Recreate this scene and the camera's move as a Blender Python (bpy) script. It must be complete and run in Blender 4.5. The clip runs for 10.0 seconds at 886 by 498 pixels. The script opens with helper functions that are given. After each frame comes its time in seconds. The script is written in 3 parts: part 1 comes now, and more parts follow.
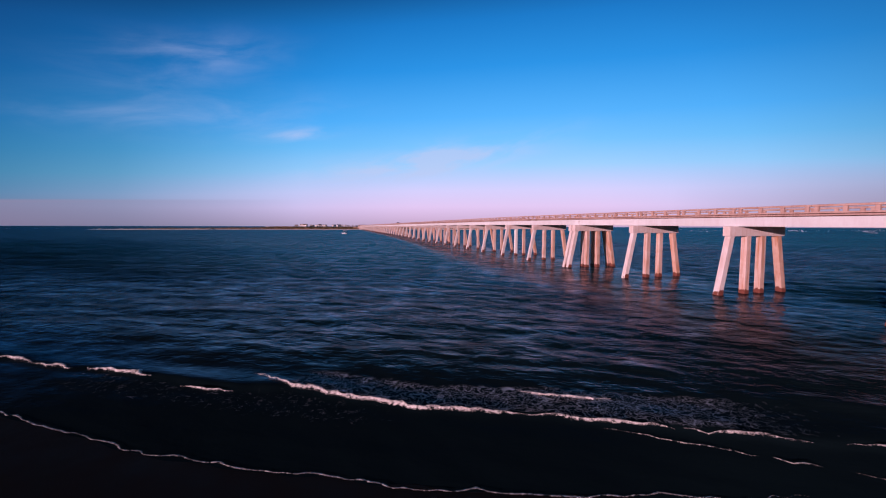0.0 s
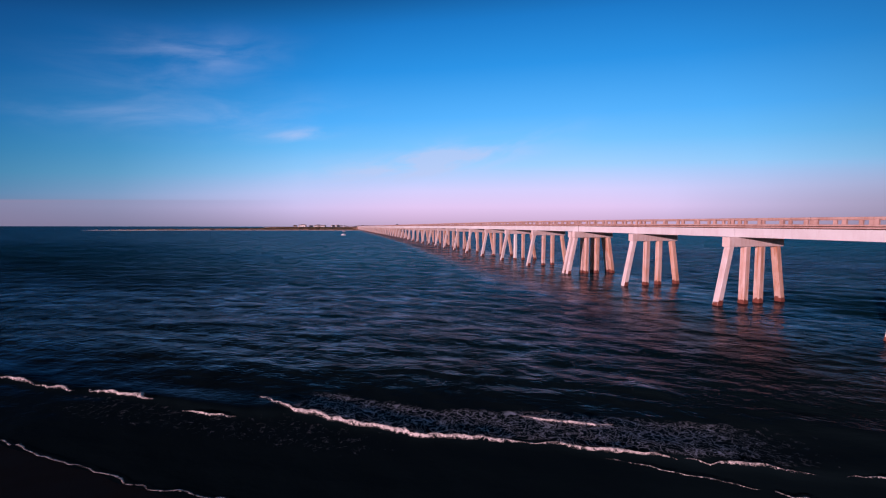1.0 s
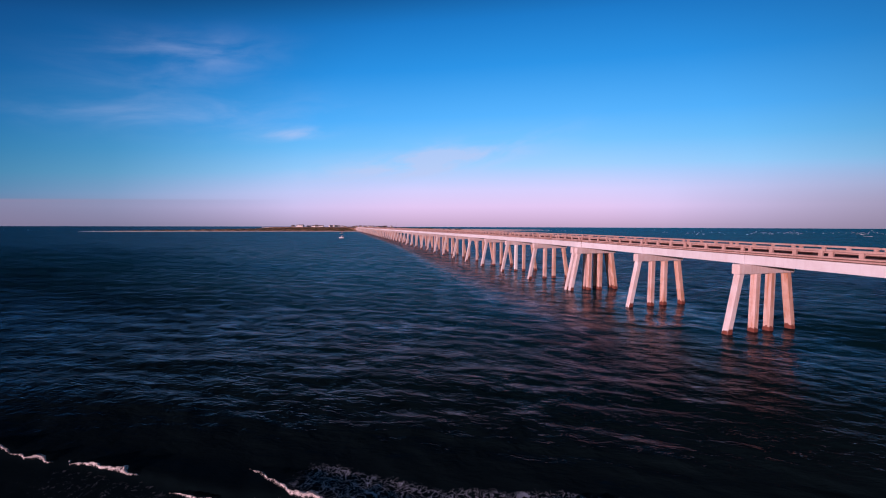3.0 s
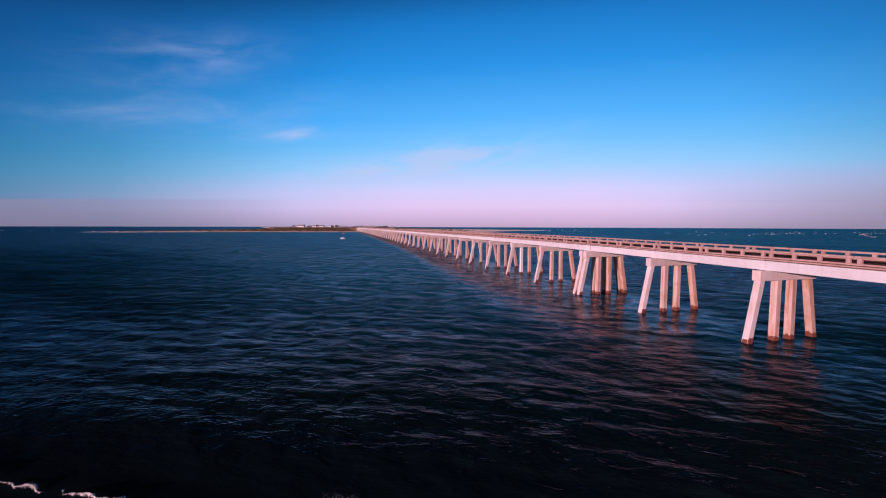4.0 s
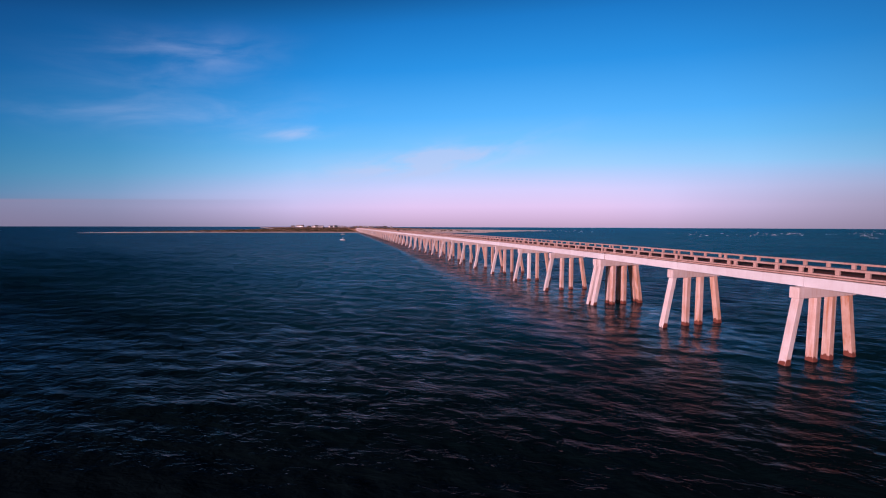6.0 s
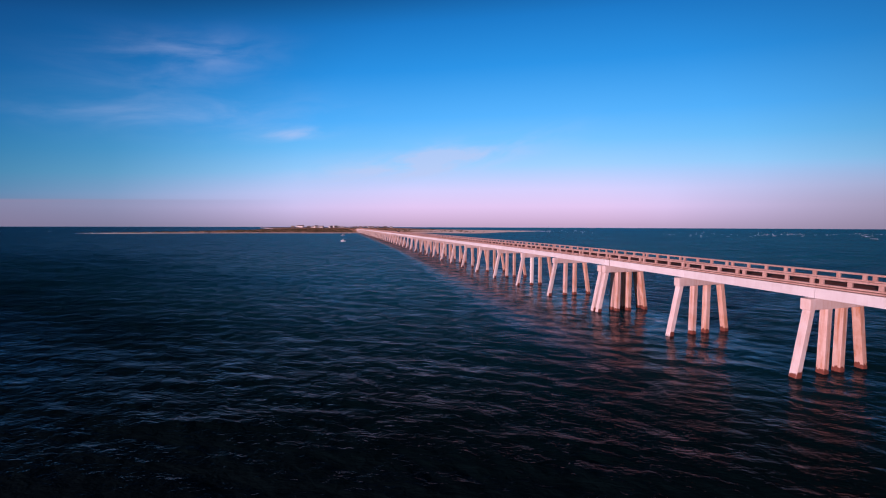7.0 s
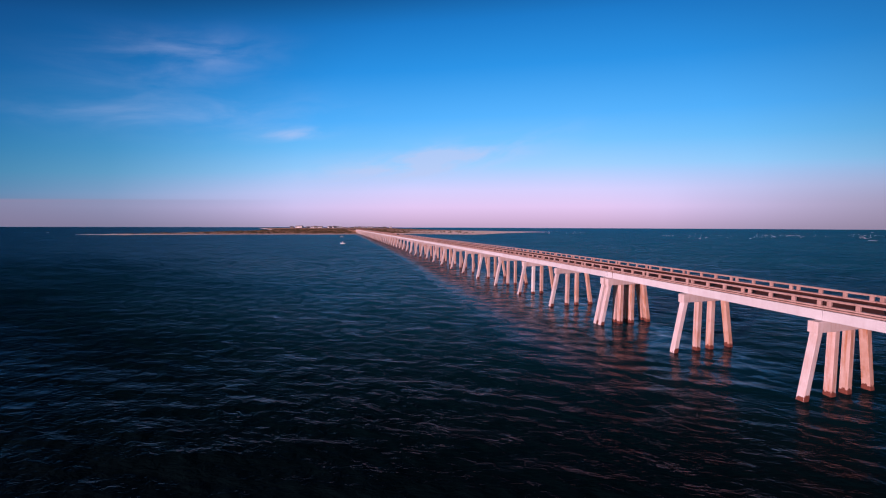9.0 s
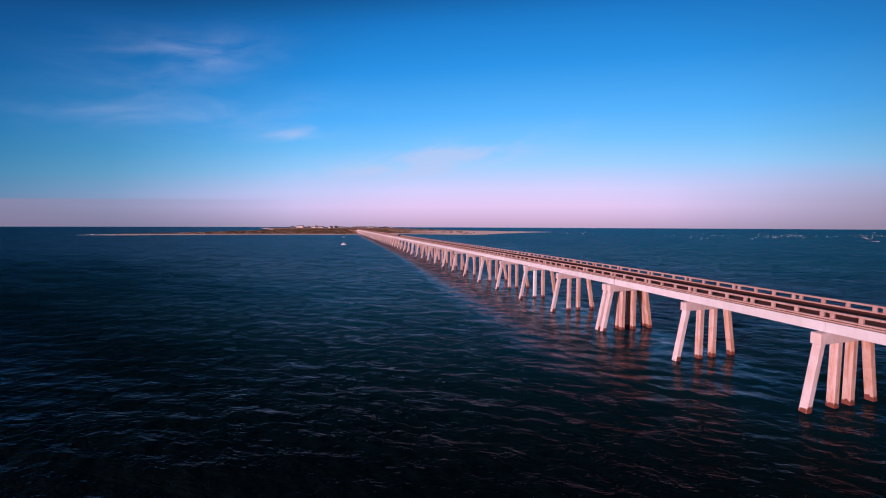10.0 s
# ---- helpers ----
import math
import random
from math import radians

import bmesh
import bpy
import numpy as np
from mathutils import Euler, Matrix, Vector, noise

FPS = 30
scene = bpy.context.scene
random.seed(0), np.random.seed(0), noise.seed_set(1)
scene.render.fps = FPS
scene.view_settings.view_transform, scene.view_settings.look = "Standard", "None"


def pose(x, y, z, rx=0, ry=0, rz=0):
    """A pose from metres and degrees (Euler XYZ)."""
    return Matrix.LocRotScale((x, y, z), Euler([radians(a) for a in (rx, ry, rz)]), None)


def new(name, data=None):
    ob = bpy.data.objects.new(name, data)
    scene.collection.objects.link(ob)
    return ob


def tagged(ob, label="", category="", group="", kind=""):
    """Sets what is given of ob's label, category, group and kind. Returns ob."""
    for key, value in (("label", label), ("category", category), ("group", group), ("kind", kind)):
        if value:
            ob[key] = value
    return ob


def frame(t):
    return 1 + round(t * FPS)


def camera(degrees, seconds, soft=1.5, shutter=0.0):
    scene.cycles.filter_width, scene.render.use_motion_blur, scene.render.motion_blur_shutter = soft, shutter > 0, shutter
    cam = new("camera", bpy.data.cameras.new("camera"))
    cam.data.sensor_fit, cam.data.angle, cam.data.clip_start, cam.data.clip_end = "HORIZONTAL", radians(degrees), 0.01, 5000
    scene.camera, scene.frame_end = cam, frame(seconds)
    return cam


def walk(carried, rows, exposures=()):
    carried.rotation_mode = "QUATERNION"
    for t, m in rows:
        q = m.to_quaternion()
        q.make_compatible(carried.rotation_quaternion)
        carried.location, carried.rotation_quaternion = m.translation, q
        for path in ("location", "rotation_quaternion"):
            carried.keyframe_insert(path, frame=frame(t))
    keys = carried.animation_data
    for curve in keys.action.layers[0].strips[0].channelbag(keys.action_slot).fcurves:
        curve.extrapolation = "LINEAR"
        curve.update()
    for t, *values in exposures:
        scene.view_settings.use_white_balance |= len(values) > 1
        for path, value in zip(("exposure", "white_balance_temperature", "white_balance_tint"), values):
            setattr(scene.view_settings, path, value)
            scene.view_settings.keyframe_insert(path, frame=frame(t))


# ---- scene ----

# ---------------------------------------------------------------- camera
cam = camera(99.0, 10.0, soft=1.1)
PATH = [
    (0.0, pose(-42.79, -34.34, 7.85, 86.53, -0.15, -14.93)),
    (0.5, pose(-42.83, -34.36, 8.30, 86.56, -0.14, -14.96)),
    (1.0, pose(-42.94, -34.28, 9.05, 86.57, -0.15, -15.09)),
    (1.5, pose(-42.93, -34.16, 9.82, 86.58, -0.15, -15.29)),
    (2.0, pose(-42.92, -33.90, 10.70, 86.57, -0.16, -15.38)),
    (2.5, pose(-42.83, -33.34, 11.51, 86.52, -0.18, -15.41)),
    (4.0, pose(-43.58, -31.00, 12.59, 86.55, -0.17, -15.30)),
    (4.5, pose(-43.80, -30.00, 12.76, 86.54, -0.17, -15.31)),
    (5.0, pose(-44.00, -29.13, 13.06, 86.53, -0.18, -15.34)),
    (5.5, pose(-44.16, -28.33, 13.46, 86.53, -0.18, -15.40)),
    (7.0, pose(-44.79, -26.97, 14.98, 86.55, -0.18, -15.43)),
    (7.5, pose(-44.89, -26.71, 15.51, 86.55, -0.19, -15.44)),
    (8.0, pose(-44.88, -26.50, 16.10, 86.56, -0.19, -15.48)),
    (8.5, pose(-44.99, -26.35, 16.64, 86.57, -0.19, -15.54)),
    (9.0, pose(-45.15, -26.32, 17.13, 86.57, -0.19, -15.56)),
    (9.5, pose(-45.29, -26.27, 17.71, 86.57, -0.19, -15.52)),
    (10.0, pose(-45.35, -26.26, 18.29, 86.52, -0.20, -15.44)),
]
walk(cam, PATH)

# ---------------------------------------------------------------- light
SUN_AZ, SUN_EL = radians(242.0), radians(7.0)   # clockwise from +y: low, behind and to the west
to_sun = Vector((math.sin(SUN_AZ) * math.cos(SUN_EL), math.cos(SUN_AZ) * math.cos(SUN_EL), math.sin(SUN_EL)))
sun_data = bpy.data.lights.new("sun", "SUN")
sun_data.energy, sun_data.angle, sun_data.color = 4.7, radians(0.6), (1.0, 0.60, 0.66)
sun = new("sun", sun_data)
sun.matrix_world = Matrix.Translation((-300, -200, 120)) @ to_sun.to_track_quat("Z", "Y").to_matrix().to_4x4()


def srgb(r, g, b):
    return tuple(((v / 255 / 12.92) if v <= 10 else ((v / 255 + 0.055) / 1.055) ** 2.4) for v in (r, g, b)) + (1.0,)


class Nodes:
    """Short way to wire a node tree."""

    def __init__(self, tree):
        self.t = tree
        tree.nodes.clear()

    def add(self, kind, **inputs):
        n = self.t.nodes.new(kind)
        for k, v in inputs.items():
            k = k.replace("_", " ")
            self.put(n, k, v)
        return n

    def put(self, n, key, v):
        sock = n.inputs[key]
        if isinstance(v, bpy.types.NodeSocket):
            self.t.links.new(v, sock)
        else:
            sock.default_value = v

    def math(self, op, a, b=0.0, c=None, clamp=False):
        n = self.t.nodes.new("ShaderNodeMath")
        n.operation, n.use_clamp = op, clamp
        for i, v in enumerate((a, b) if c is None else (a, b, c)):
            self.put(n, i, v)
        return n.outputs[0]

    def ramp(self, fac, stops, mode="LINEAR"):
        n = self.t.nodes.new("ShaderNodeValToRGB")
        n.color_ramp.interpolation = mode
        e = n.color_ramp.elements
        while len(e) < len(stops):
            e.new(0.5)
        for el, (p, c) in zip(e, stops):
            el.position = p
            el.color = c if isinstance(c, tuple) else (c, c, c, 1)
        self.put(n, 0, fac)
        return n.outputs[0]

    def mix(self, fac, a, b, blend="MIX"):
        n = self.t.nodes.new("ShaderNodeMix")
        n.data_type, n.blend_type = "RGBA", blend
        self.put(n, 0, fac), self.put(n, 6, a), self.put(n, 7, b)
        return n.outputs[2]

    def noise(self, vector, scale, detail=4.0, rough=0.55, distort=0.0):
        n = self.add("ShaderNodeTexNoise", Vector=vector, Scale=scale, Detail=detail, Roughness=rough, Distortion=distort)
        return n.outputs[0]

    def stretch(self, vector, scale, rot=(0, 0, 0)):
        n = self.add("ShaderNodeMapping", Vector=vector, Scale=scale, Rotation=rot)
        return n.outputs[0]


def make_world():
    world = bpy.data.worlds.new("evening_sky")
    scene.world = world
    world.use_nodes = True
    n = Nodes(world.node_tree)
    way = n.add("ShaderNodeTexCoord").outputs["Generated"]
    sep = n.add("ShaderNodeSeparateXYZ", Vector=way)
    x, y, z = sep.outputs
    # height over the horizon
    along = n.math("ADD", n.math("MULTIPLY", x, 0.41), n.math("MULTIPLY", y, 0.91))
    haze = n.math("MULTIPLY", z, n.math("ADD", 1.8, n.math("MULTIPLY", n.math("MAXIMUM", along, 0.2), -0.92)))   # the haze lies lower away from the north
    az = n.math("ARCTAN2", x, y)
    north_west = n.ramp(n.math("ADD", az, 0.75), [(0.12, 1.0), (0.66, 0.0)])
    haze = n.math("ADD", haze, n.math("MULTIPLY", north_west, n.ramp(z, [(0.03, 0.0), (0.07, 0.018), (0.12, 0.018), (0.26, 0.0)])))
    grad = n.ramp(haze, [
        (0.0, srgb(192, 164, 198)), (0.02, srgb(210, 180, 220)), (0.045, srgb(225, 198, 242)), (0.083, srgb(212, 206, 252)),
        (0.138, srgb(158, 206, 255)), (0.19, srgb(118, 194, 255)), (0.25, srgb(84, 178, 254)), (0.36, srgb(40, 148, 232)), (0.46, srgb(22, 124, 206)),
        (0.54, srgb(10, 82, 144)), (0.68, srgb(6, 32, 70)), (1.0, srgb(3, 16, 40))])
    # paler towards the north, deeper towards east and west
    bright = n.ramp(along, [(0.0, (0.10, 0.26, 0.28, 1)), (0.50, (0.14, 0.36, 0.42, 1)), (0.64, (0.30, 0.52, 0.56, 1)), (0.86, (0.80, 0.92, 0.94, 1)), (0.97, (1.0, 1.0, 1.0, 1))])
    base = n.mix(1.0, grad, bright, "MULTIPLY")
    # thin high cloud, drawn out along the wind, in a few loose banks
    comb = n.add("ShaderNodeCombineXYZ", X=az, Y=n.math("SUBTRACT", z, n.math("MULTIPLY", az, 0.16)), Z=0.0).outputs[0]
    wisps = n.noise(n.stretch(comb, (6.0, 22.0, 1.0), (0, 0, 0.02)), 1.0, 8.0, 0.57, 0.4)
    wisps = n.ramp(wisps, [(0.30, 0.0), (0.80, 1.0)], "EASE")
    banks = 0.0
    for a0, z0, wa, wz, power in ((-0.285, 0.355, 0.13, 0.030, 0.42), (-0.33, 0.30, 0.17, 0.05, 0.20), (-0.42, 0.22, 0.15, 0.026, 0.30), (-0.095, 0.217, 0.08, 0.013, 1.2),
                                  (-0.20, 0.24, 0.20, 0.04, 0.26), (0.20, 0.155, 0.24, 0.034, 2.6)):
        da = n.math("POWER", n.math("DIVIDE", n.math("SUBTRACT", az, a0), wa), 2.0)
        up = n.math("SUBTRACT", n.math("SUBTRACT", z, z0), n.math("MULTIPLY", n.math("SUBTRACT", az, a0), 0.17))
        dz = n.math("POWER", n.math("DIVIDE", up, wz), 2.0)
        g = n.math("MULTIPLY", n.math("EXPONENT", n.math("MULTIPLY", n.math("ADD", da, dz), -1.0)), power)
        banks = n.math("ADD", g, banks)
    cloud = n.math("MULTIPLY", wisps, banks, clamp=True)
    base = n.mix(n.math("MULTIPLY", cloud, 0.62), base, srgb(190, 200, 240))
    # a grey-pink bank of haze low in the north-west
    level = n.math("DIVIDE", z, n.math("MAXIMUM", n.math("ADD", n.math("MULTIPLY", x, 0.266), n.math("MULTIPLY", y, 0.964)), 0.2))
    low = n.math("MULTIPLY", n.ramp(az, [(0.0, 1.0), (0.12, 0.0)]), n.ramp(level, [(0.0, 0.9), (0.060, 0.8), (0.065, 1.0), (0.070, 0.1), (0.085, 0.0)]))
    low = n.math("MULTIPLY", low, north_west)
    base = n.mix(n.math("MULTIPLY", low, 0.7), base, srgb(150, 132, 164))
    # and a greyer one in the east
    dusk = n.math("MULTIPLY", n.ramp(n.math("SUBTRACT", az, 0.80), [(0.0, 0.0), (0.35, 1.0)]), n.ramp(level, [(0.0, 0.75), (0.07, 0.65), (0.17, 0.0)]))
    base = n.mix(n.math("MULTIPLY", dusk, 0.8), base, srgb(142, 126, 152))
    sky = n.t.nodes.new("ShaderNodeTexSky")
    sky.sky_type, sky.sun_disc = "NISHITA", False
    sky.sun_elevation, sky.sun_rotation = SUN_EL, SUN_AZ
    tinted = n.mix(0.05, base, n.mix(1.0, sky.outputs[0], (0.10, 0.10, 0.10, 1), "MULTIPLY"))
    bg = n.add("ShaderNodeBackground", Color=tinted, Strength=1.06)
    out = n.t.nodes.new("ShaderNodeOutputWorld")
    n.t.links.new(bg.outputs[0], out.inputs[0])


make_world()

# ---------------------------------------------------------------- materials


def material(name):
    m = bpy.data.materials.new(name)
    m.use_nodes = True
    n = Nodes(m.node_tree)
    out = n.t.nodes.new("ShaderNodeOutputMaterial")
    bsdf = n.t.nodes.new("ShaderNodeBsdfPrincipled")
    n.t.links.new(bsdf.outputs[0], out.inputs[0])
    return m, n, bsdf, out


def place(n):
    return n.add("ShaderNodeNewGeometry").outputs["Position"]


def concrete(name, light, dark, streak=0.5, rough=0.85):
    m, n, b, out = material(name)
    p = place(n)
    rnd = n.add("ShaderNodeObjectInfo").outputs["Random"]
    grain = n.noise(p, 6.0, 6.0, 0.65)
    blot = n.noise(p, 0.55, 5.0, 0.6, 0.3)
    run = n.noise(n.stretch(p, (2.6, 2.6, 0.18)), 1.0, 5.0, 0.6)
    f = n.math("MULTIPLY", n.ramp(blot, [(0.36, 0.0), (0.72, 1.0)]), 0.45)
    f = n.math("ADD", f, n.math("MULTIPLY", n.ramp(run, [(0.46, 0.0), (0.72, 1.0)]), streak))
    f = n.math("ADD", f, n.math("MULTIPLY", n.math("SUBTRACT", grain, 0.5), 0.5), clamp=True)
    col = n.mix(f, light, dark)
    col = n.mix(1.0, col, n.ramp(rnd, [(0.0, 0.86), (1.0, 1.0)]), "MULTIPLY")
    n.put(b, "Base Color", col)
    n.put(b, "Roughness", rough)
    bump = n.add("ShaderNodeBump", Height=grain, Strength=0.35, Distance=0.02)
    n.put(b, "Normal", bump.outputs[0])
    return m


def plain(name, colour, rough=0.6, metal=0.0, scale=3.0, vary=0.25):
    m, n, b, out = material(name)
    p = place(n)
    f = n.noise(p, scale, 5.0, 0.6)
    lo = tuple(c * (1 - vary) for c in colour[:3]) + (1,)
    hi = tuple(min(1, c * (1 + vary)) for c in colour[:3]) + (1,)
    n.put(b, "Base Color", n.mix(f, lo, hi))
    n.put(b, "Roughness", rough)
    n.put(b, "Metallic", metal)
    bump = n.add("ShaderNodeBump", Height=f, Strength=0.2, Distance=0.02)
    n.put(b, "Normal", bump.outputs[0])
    return m


def water_material():
    m, n, b, out = material("sea_water")
    p = place(n)
    q = n.stretch(p, (1, 1, 0), (0, 0, 0.478))       # x along the wave crests, y across them
    big = n.noise(n.stretch(q, (0.010, 0.03, 0.0)), 1.0, 4.0, 0.55)
    # short wind ripples over the modelled waves
    r0 = n.noise(n.stretch(q, (0.06, 0.20, 0.0)), 1.0, 3.0, 0.6, 0.5)
    r1 = n.noise(n.stretch(q, (0.75, 1.40, 0.0)), 1.0, 3.0, 0.58, 0.35)
    r2 = n.noise(n.stretch(q, (2.3, 4.2, 0.0)), 1.0, 3.0, 0.6, 0.4)
    h = n.math("ADD", n.math("MULTIPLY", r1, 0.80), n.math("MULTIPLY", r2, 0.26))
    h = n.math("ADD", h, n.math("MULTIPLY", r0, 0.4))
    r3 = n.noise(n.stretch(q, (0.33, 0.44, 0.0)), 1.0, 2.0, 0.5, 0.3)
    h = n.math("ADD", h, n.math("MULTIPLY", r3, 1.55))
    streak = n.noise(n.stretch(q, (0.03, 0.12, 0.0)), 1.0, 5.0, 0.65, 0.5)
    foam_at = n.add("ShaderNodeAttribute")
    foam_at.attribute_name = "foam"
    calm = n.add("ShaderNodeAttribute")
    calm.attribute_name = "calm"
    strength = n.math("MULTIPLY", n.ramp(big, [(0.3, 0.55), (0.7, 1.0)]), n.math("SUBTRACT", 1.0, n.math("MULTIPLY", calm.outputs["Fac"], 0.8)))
    bump = n.add("ShaderNodeBump", Height=h, Strength=strength, Distance=0.19)
    # out at sea only the wave faces that lean towards the shore show
    lean = n.add("ShaderNodeAttribute")
    lean.attribute_name = "lean"
    face = n.add("ShaderNodeAttribute")
    face.attribute_name = "shoreward"
    gust = n.ramp(streak, [(0.3, 0.55), (0.7, 1.0)])
    tilt = n.add("ShaderNodeCombineXYZ", X=n.math("MULTIPLY", lean.outputs["Fac"], gust), Y=n.math("MULTIPLY", face.outputs["Fac"], gust), Z=0.0)
    add = n.t.nodes.new("ShaderNodeVectorMath")
    add.operation = "ADD"
    n.put(add, 0, bump.outputs[0]), n.put(add, 1, tilt.outputs[0])
    norm = n.t.nodes.new("ShaderNodeVectorMath")
    norm.operation = "NORMALIZE"
    n.put(norm, 0, add.outputs[0])
    body_tone = n.add("ShaderNodeAttribute")
    body_tone.attribute_name = "body_tone"
    # body colour, with the painted vignette's dimming mixed in
    silt = n.mix(body_tone.outputs["Fac"], (0.002, 0.0095, 0.012, 1), n.ramp(big, [(0.35, (0.002, 0.118, 0.170, 1)), (0.7, (0.003, 0.178, 0.252, 1))]))
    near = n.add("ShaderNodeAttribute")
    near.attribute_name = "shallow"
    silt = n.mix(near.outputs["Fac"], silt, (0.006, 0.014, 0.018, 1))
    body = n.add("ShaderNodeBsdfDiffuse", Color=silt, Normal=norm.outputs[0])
    gloss = n.add("ShaderNodeBsdfGlossy", Color=(1.0, 0.80, 0.83, 1), Roughness=0.16, Normal=norm.outputs[0])
    fres = n.add("ShaderNodeFresnel", IOR=1.333, Normal=norm.outputs[0])
    n.t.nodes.remove(b)
    b = n.t.nodes.new("ShaderNodeMixShader")
    gain = n.ramp(fres.outputs[0], [(0.0, 0.0), (0.02, 0.001), (0.05, 0.002), (0.08, 0.004), (0.10, 0.009), (0.12, 0.032), (0.15, 0.105), (0.19, 0.19), (0.26, 0.255), (0.45, 0.26), (1.0, 0.26)])
    chop = n.noise(n.stretch(q, (0.72, 1.15, 0.0)), 1.0, 5.0, 0.65, 0.6)      # short steep chop among it
    lumps = n.noise(n.stretch(q, (0.30, 0.40, 0.0)), 1.0, 4.0, 0.6, 0.5)     # and longer chop farther out
    patch = n.noise(n.stretch(q, (0.065, 0.085, 0.0)), 1.0, 7.0, 0.68, 0.6)       # smoother and rougher water by turns
    n.put(b, 0, n.math("MULTIPLY", gain, n.math("MULTIPLY", n.ramp(patch, [(0.36, 0.62), (0.64, 1.15)]), n.math("MULTIPLY", n.ramp(chop, [(0.38, 0.7), (0.63, 1.25)]), n.ramp(lumps, [(0.38, 0.55), (0.62, 1.5)])))))
    n.t.links.new(body.outputs[0], b.inputs[1])
    n.t.links.new(gloss.outputs[0], b.inputs[2])
    # lacy foam: thin walls of cells, broken up
    lace = 0.0
    wobble = n.add("ShaderNodeTexNoise", Vector=p, Scale=1.6, Detail=3.0)
    bent = n.t.nodes.new("ShaderNodeVectorMath")
    bent.operation = "MULTIPLY_ADD"
    n.put(bent, 0, wobble.outputs["Color"]), n.put(bent, 1, (1.3, 1.3, 0.0)), n.put(bent, 2, q)
    for sx, sy, thin, full in ((1.3, 1.7, 0.024, 0.80), (3.1, 3.9, 0.042, 0.55)):
        cells = n.t.nodes.new("ShaderNodeTexVoronoi")
        cells.feature = "DISTANCE_TO_EDGE"
        n.put(cells, "Vector", n.stretch(bent.outputs[0], (sx, sy, 0.0)))
        n.put(cells, "Scale", 1.0)
        lace = n.math("MAXIMUM", lace, n.ramp(cells.outputs["Distance"], [(0.0, full), (thin * 0.5, full * 0.55), (thin * 1.3, 0.0)]))
    torn = n.noise(p, 2.6, 5.0, 0.75)
    gate = n.math("ADD", foam_at.outputs["Fac"], n.math("SUBTRACT", torn, 0.62))
    gate = n.ramp(gate, [(0.12, 0.0), (0.42, 1.0)])
    fac = n.math("MULTIPLY", n.math("MULTIPLY", lace, gate), 1.0, clamp=True)
    white = n.add("ShaderNodeBsdfPrincipled", Base_Color=(0.74, 0.83, 0.96, 1), Roughness=0.8)
    mixer = n.t.nodes.new("ShaderNodeMixShader")
    n.put(mixer, 0, fac)
    n.t.links.new(b.outputs[0], mixer.inputs[1])
    n.t.links.new(white.outputs[0], mixer.inputs[2])
    n.t.links.new(mixer.outputs[0], out.inputs[0])
    return m


def foam_material():
    m, n, b, out = material("sea_foam")
    p = place(n)
    f = n.noise(p, 7.0, 5.0, 0.7)
    n.put(b, "Base Color", n.mix(f, (0.66, 0.64, 0.64, 1), (0.95, 0.93, 0.93, 1)))
    n.put(b, "Roughness", 0.75)
    n.put(b, "Normal", n.add("ShaderNodeBump", Height=f, Strength=0.7, Distance=0.06).outputs[0])
    clear = n.t.nodes.new("ShaderNodeBsdfTransparent")
    edge = n.add("ShaderNodeAttribute")
    edge.attribute_name = "thick"
    hole = n.math("ADD", n.math("MULTIPLY", n.noise(p, 5.0, 3.0, 0.6, 0.6), 0.45), n.math("MULTIPLY", n.noise(p, 24.0, 4.0, 0.75, 0.5), 0.55))
    a = n.ramp(n.math("ADD", n.math("MULTIPLY", edge.outputs["Fac"], 0.42), n.math("MULTIPLY", n.math("SUBTRACT", hole, 0.5), 2.3)), [(0.12, 0.0), (0.40, 0.95)])
    mixer = n.t.nodes.new("ShaderNodeMixShader")
    n.put(mixer, 0, a)
    n.t.links.new(clear.outputs[0], mixer.inputs[1])
    n.t.links.new(b.outputs[0], mixer.inputs[2])
    n.t.links.new(mixer.outputs[0], out.inputs[0])
    return m


def sand_material():
    m, n, b, out = material("wet_sand")
    p = place(n)
    f = n.noise(p, 0.5, 5.0, 0.6)
    g = n.noise(p, 30.0, 3.0, 0.6)
    n.put(b, "Base Color", n.mix(f, (0.010, 0.007, 0.006, 1), (0.022, 0.015, 0.012, 1)))
    n.put(b, "Roughness", n.ramp(f, [(0.3, 0.55), (0.7, 0.8)]))
    n.put(b, "Specular IOR Level", 0.03)
    n.put(b, "Normal", n.add("ShaderNodeBump", Height=g, Strength=0.3, Distance=0.01).outputs[0])
    return m


